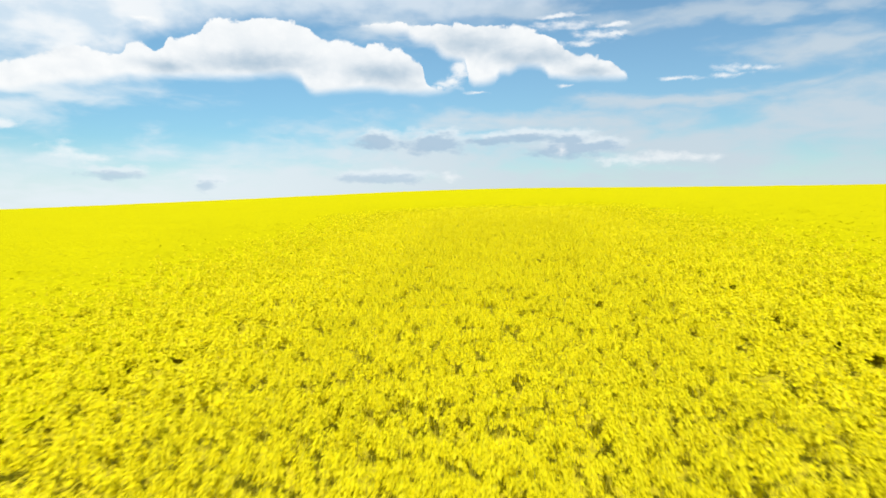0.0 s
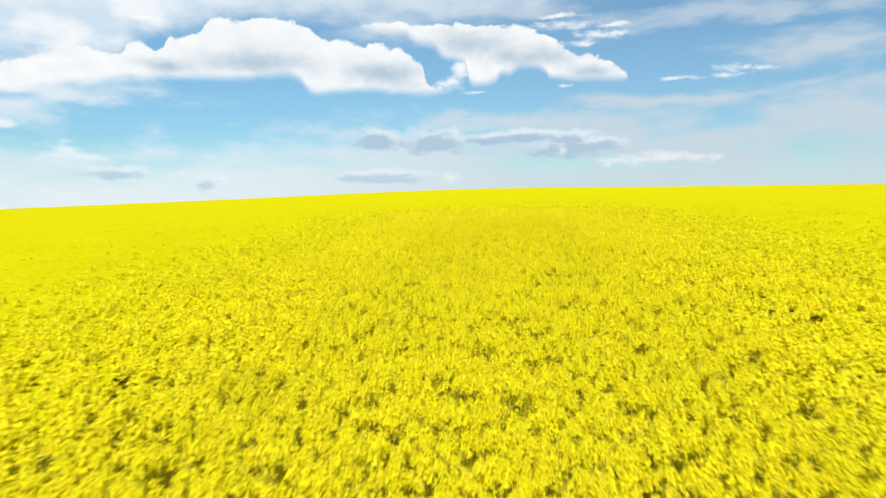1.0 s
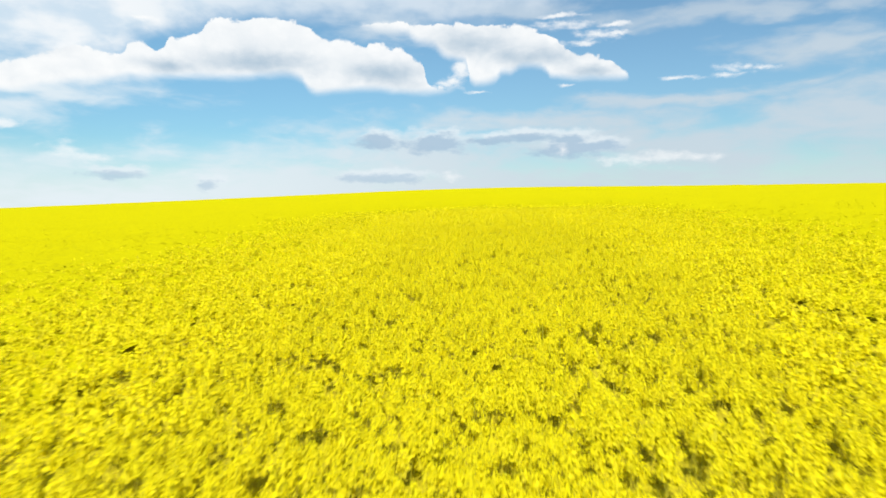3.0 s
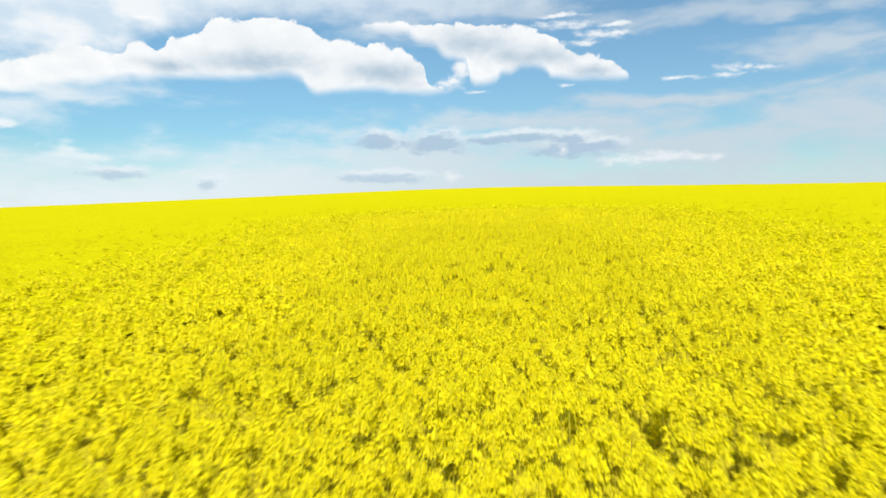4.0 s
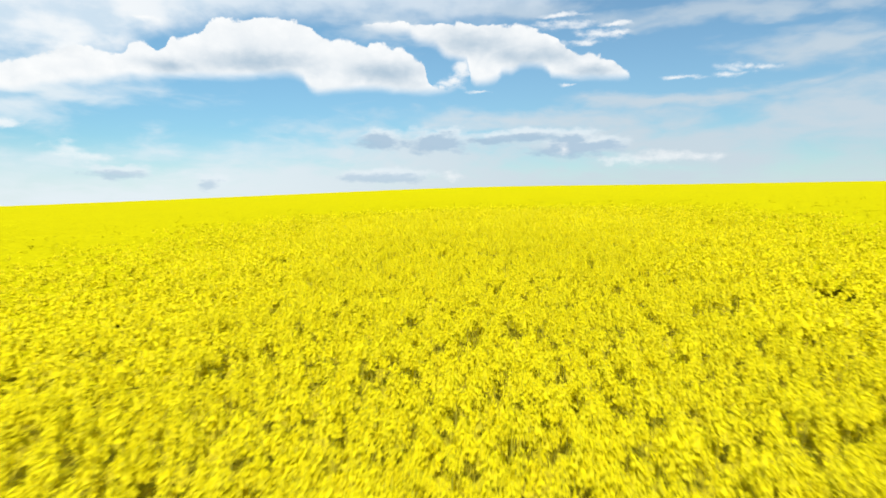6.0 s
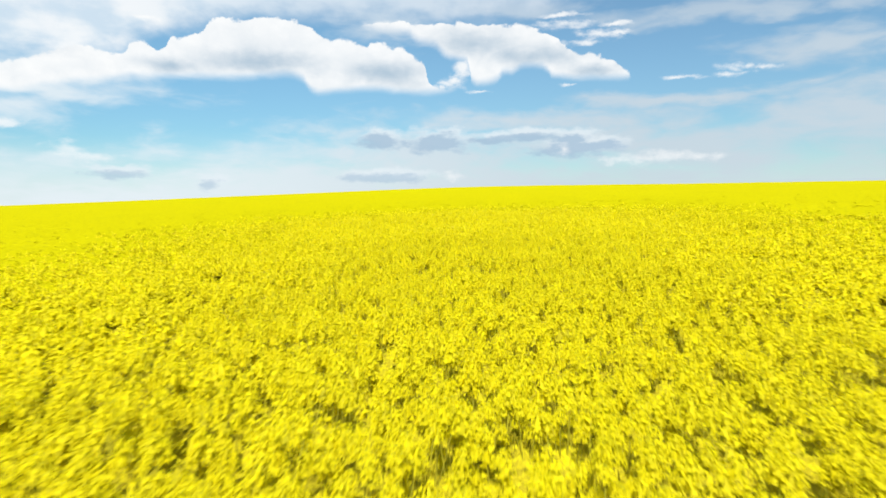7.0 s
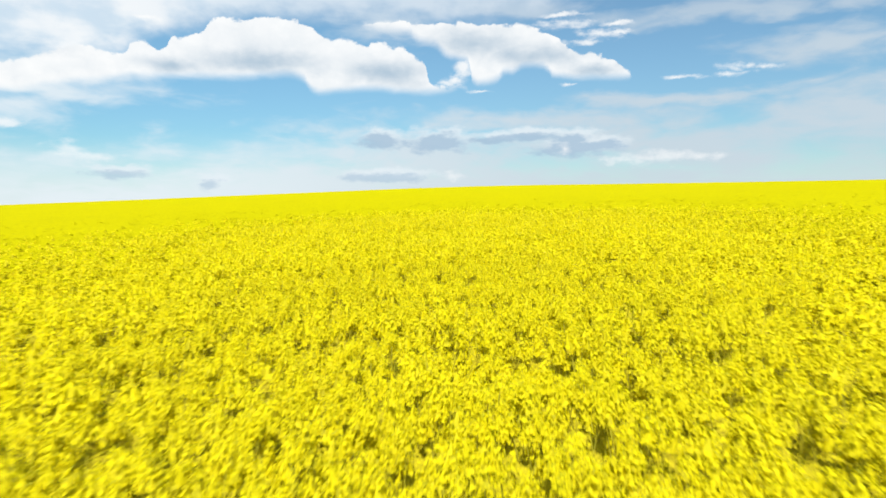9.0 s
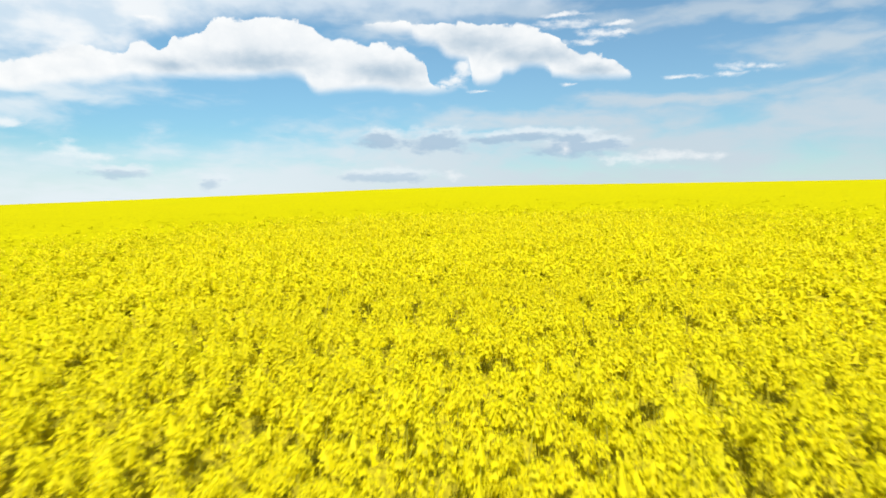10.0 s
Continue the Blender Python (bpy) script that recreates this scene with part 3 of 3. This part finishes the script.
canopy = sheet("rapeseed_canopy", graded(-900, 900, 0.6, -16, 20, 1.045), graded(-60, 900, 0.6, -2, 52, 1.045), canopy_height, CANOPY,
               keep=lambda c: (way_off(c[:, 0], c[:, 1]) > 4.4) | (c[:, 1] < -2.0))
# unbroken sheet added to fill gaps between plants, toned like shaded growth
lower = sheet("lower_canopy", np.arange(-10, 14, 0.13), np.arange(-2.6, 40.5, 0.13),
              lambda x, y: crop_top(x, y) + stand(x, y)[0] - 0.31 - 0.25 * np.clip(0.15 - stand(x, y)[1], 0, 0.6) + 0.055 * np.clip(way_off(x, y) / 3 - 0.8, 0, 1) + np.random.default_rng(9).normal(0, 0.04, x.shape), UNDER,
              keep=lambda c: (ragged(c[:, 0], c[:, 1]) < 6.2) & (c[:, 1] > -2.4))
tagged(lower, "added sheet that fills the gaps between the plants, coloured like shaded lower blossom", "crop", kind="stuff")
tagged(canopy, "closed yellow canopy of the rapeseed field up to the crest", "crop", kind="stuff")


# ---- single plants under the flight line ----
def part(name, bm, mat, parent, label=""):
    me = bpy.data.meshes.new(name)
    bm.to_mesh(me)
    bm.free()
    me.materials.append(mat)
    ob = new(name, me)
    ob.parent = parent
    return tagged(ob, label)


def tube(bm, points, radii, sides=5):
    rings = []
    for i, (p, r) in enumerate(zip(points, radii)):
        d = (Vector(points[min(i + 1, len(points) - 1)]) - Vector(points[max(i - 1, 0)])).normalized()
        u = d.orthogonal().normalized()
        w = d.cross(u)
        rings.append([bm.verts.new(Vector(p) + (u * math.cos(a) + w * math.sin(a)) * r)
                      for a in (2 * math.pi * k / sides for k in range(sides))])
    for a, b in zip(rings, rings[1:]):
        for k in range(sides):
            bm.faces.new((a[k], a[(k + 1) % sides], b[(k + 1) % sides], b[k]))
    bm.faces.new(rings[-1])


def flower(bm, at, out, size, rng):
    """Four petals in a cross, each a rounded leaf with its tip curled out."""
    n = Vector(out).normalized()
    t = n.cross(Vector((rng.normal(), rng.normal(), rng.normal()))).normalized()
    b = n.cross(t)
    for k in range(4):
        a = k * math.pi / 2
        d, w = t * math.cos(a) + b * math.sin(a), b * math.cos(a) - t * math.sin(a)
        p = Vector(at)
        c = [p, p + d * size * 0.32 - w * size * 0.2 + n * size * 0.14, p + d * size * 0.55 + n * size * 0.05, p + d * size * 0.32 + w * size * 0.2 + n * size * 0.14]
        bm.faces.new([bm.verts.new(v) for v in c])


def flower_head(seed):
    """An upright raceme: open flowers round the stalk, closed buds on top."""
    rng = np.random.default_rng(seed)
    bm, buds = bmesh.new(), bmesh.new()
    count = 14
    for i in range(count):
        u = (i + 0.5) / count
        a = i * 2.39996
        up = 1 - 1.2 * u
        r = 0.034 * math.sqrt(max(0.08, 1 - max(0, up) ** 2)) * rng.uniform(0.8, 1.1)
        flower(bm, (r * math.cos(a), r * math.sin(a), 0.05 + 0.055 * up), (math.cos(a), math.sin(a), max(0.2, up) + 0.5), rng.uniform(0.034, 0.042), rng)
    for i in range(6):
        a, r = i * 1.05, 0.007 if i else 0.0
        p = Vector((r * math.cos(a), r * math.sin(a), 0.108))
        ring = [buds.verts.new(p + Vector((0.004 * math.cos(k * 2.09), 0.004 * math.sin(k * 2.09), -0.004))) for k in range(3)]
        tip = buds.verts.new(p + Vector((0.002 * math.cos(a), 0.002 * math.sin(a), 0.008)))
        for k in range(3):
            buds.faces.new((ring[k], ring[(k + 1) % 3], tip))
    return bm, buds


def plant(seed):
    """One rapeseed plant: stalk, side shoots, stem leaves and flower heads."""
    rng = np.random.default_rng(seed)
    root = new("rapeseed_plant")
    tall = 1.22 + rng.uniform(-0.03, 0.05)
    lean = rng.normal(0, 0.03, 2)
    bm = bmesh.new()
    tube(bm, [(0, 0, 0), (lean[0] * 0.3, lean[1] * 0.3, 0.5), (lean[0], lean[1], tall)], (0.011, 0.008, 0.004))
    part("stem", bm, STEM, root)
    tips = [(lean[0], lean[1], tall)]
    for k in range(5):
        a = k * 1.257 + rng.uniform(-0.4, 0.4)
        r = rng.uniform(0.07, 0.13)
        z0 = rng.uniform(0.62, 0.85)
        tip = (lean[0] + r * math.cos(a), lean[1] + r * math.sin(a), tall - r * 0.75 - rng.uniform(0, 0.08))
        bm = bmesh.new()
        tube(bm, [(lean[0] * z0, lean[1] * z0, z0), (lean[0] * z0 + 0.6 * r * math.cos(a), lean[1] * z0 + 0.6 * r * math.sin(a), z0 + 0.5 * (tip[2] - z0)), tip],
             (0.005, 0.004, 0.003), 4)
        part("side_shoot", bm, STEM, root)
        tips.append(tip)
    for k, tip in enumerate(tips):
        petals, buds = flower_head(seed * 10 + k)
        head = part("flower_head", petals, PETAL, root, "yellow four-petalled flowers round the tip")
        head.location = tip
        part("bud_tip", buds, BUD, head, "closed lime-green buds")
    for k in range(4):
        a, z = k * 1.7 + rng.uniform(0, 0.5), 0.35 + 0.13 * k
        long, wide = 0.20 - 0.025 * k, 0.035 - 0.004 * k
        d, w = Vector((math.cos(a), math.sin(a), 0)), Vector((-math.sin(a), math.cos(a), 0))
        bm = bmesh.new()
        rows = []
        for i, (f, g, h) in enumerate(((0.02, 0.35, 0.0), (0.3, 1.0, 0.035), (0.65, 0.8, 0.04), (1.0, 0.08, 0.0))):
            c = Vector((0, 0, z)) + d * long * f + Vector((0, 0, h))
            rows.append([bm.verts.new(c - w * wide * g + Vector((0, 0, 0.012 * g))), bm.verts.new(c), bm.verts.new(c + w * wide * g + Vector((0, 0, 0.012 * g)))])
        for p, q in zip(rows, rows[1:]):
            for i in range(2):
                bm.faces.new((p[i], p[i + 1], q[i + 1], q[i]))
        part("leaf", bm, LEAF, root)
    return tagged(root, "rapeseed plant in full yellow flower on a branched green stem", "plant", "rapeseed plants of the field")


def plant_row():
    rng = np.random.default_rng(31)
    x, y = np.array(SINGLE).T
    kinds = [plant(200 + i) for i in range(6)]
    z = crop_top(x, y) + stand(x, y)[0]
    for i in range(len(x)):
        kind = kinds[i % 6]
        m = pose(x[i], y[i], z[i] - 1.33 + rng.uniform(-0.03, 0.03), 0, 0, rng.uniform(0, 360))
        if i < 6:
            kind.matrix_basis = m
        else:
            copy_thing(kind, m)


plant_row()
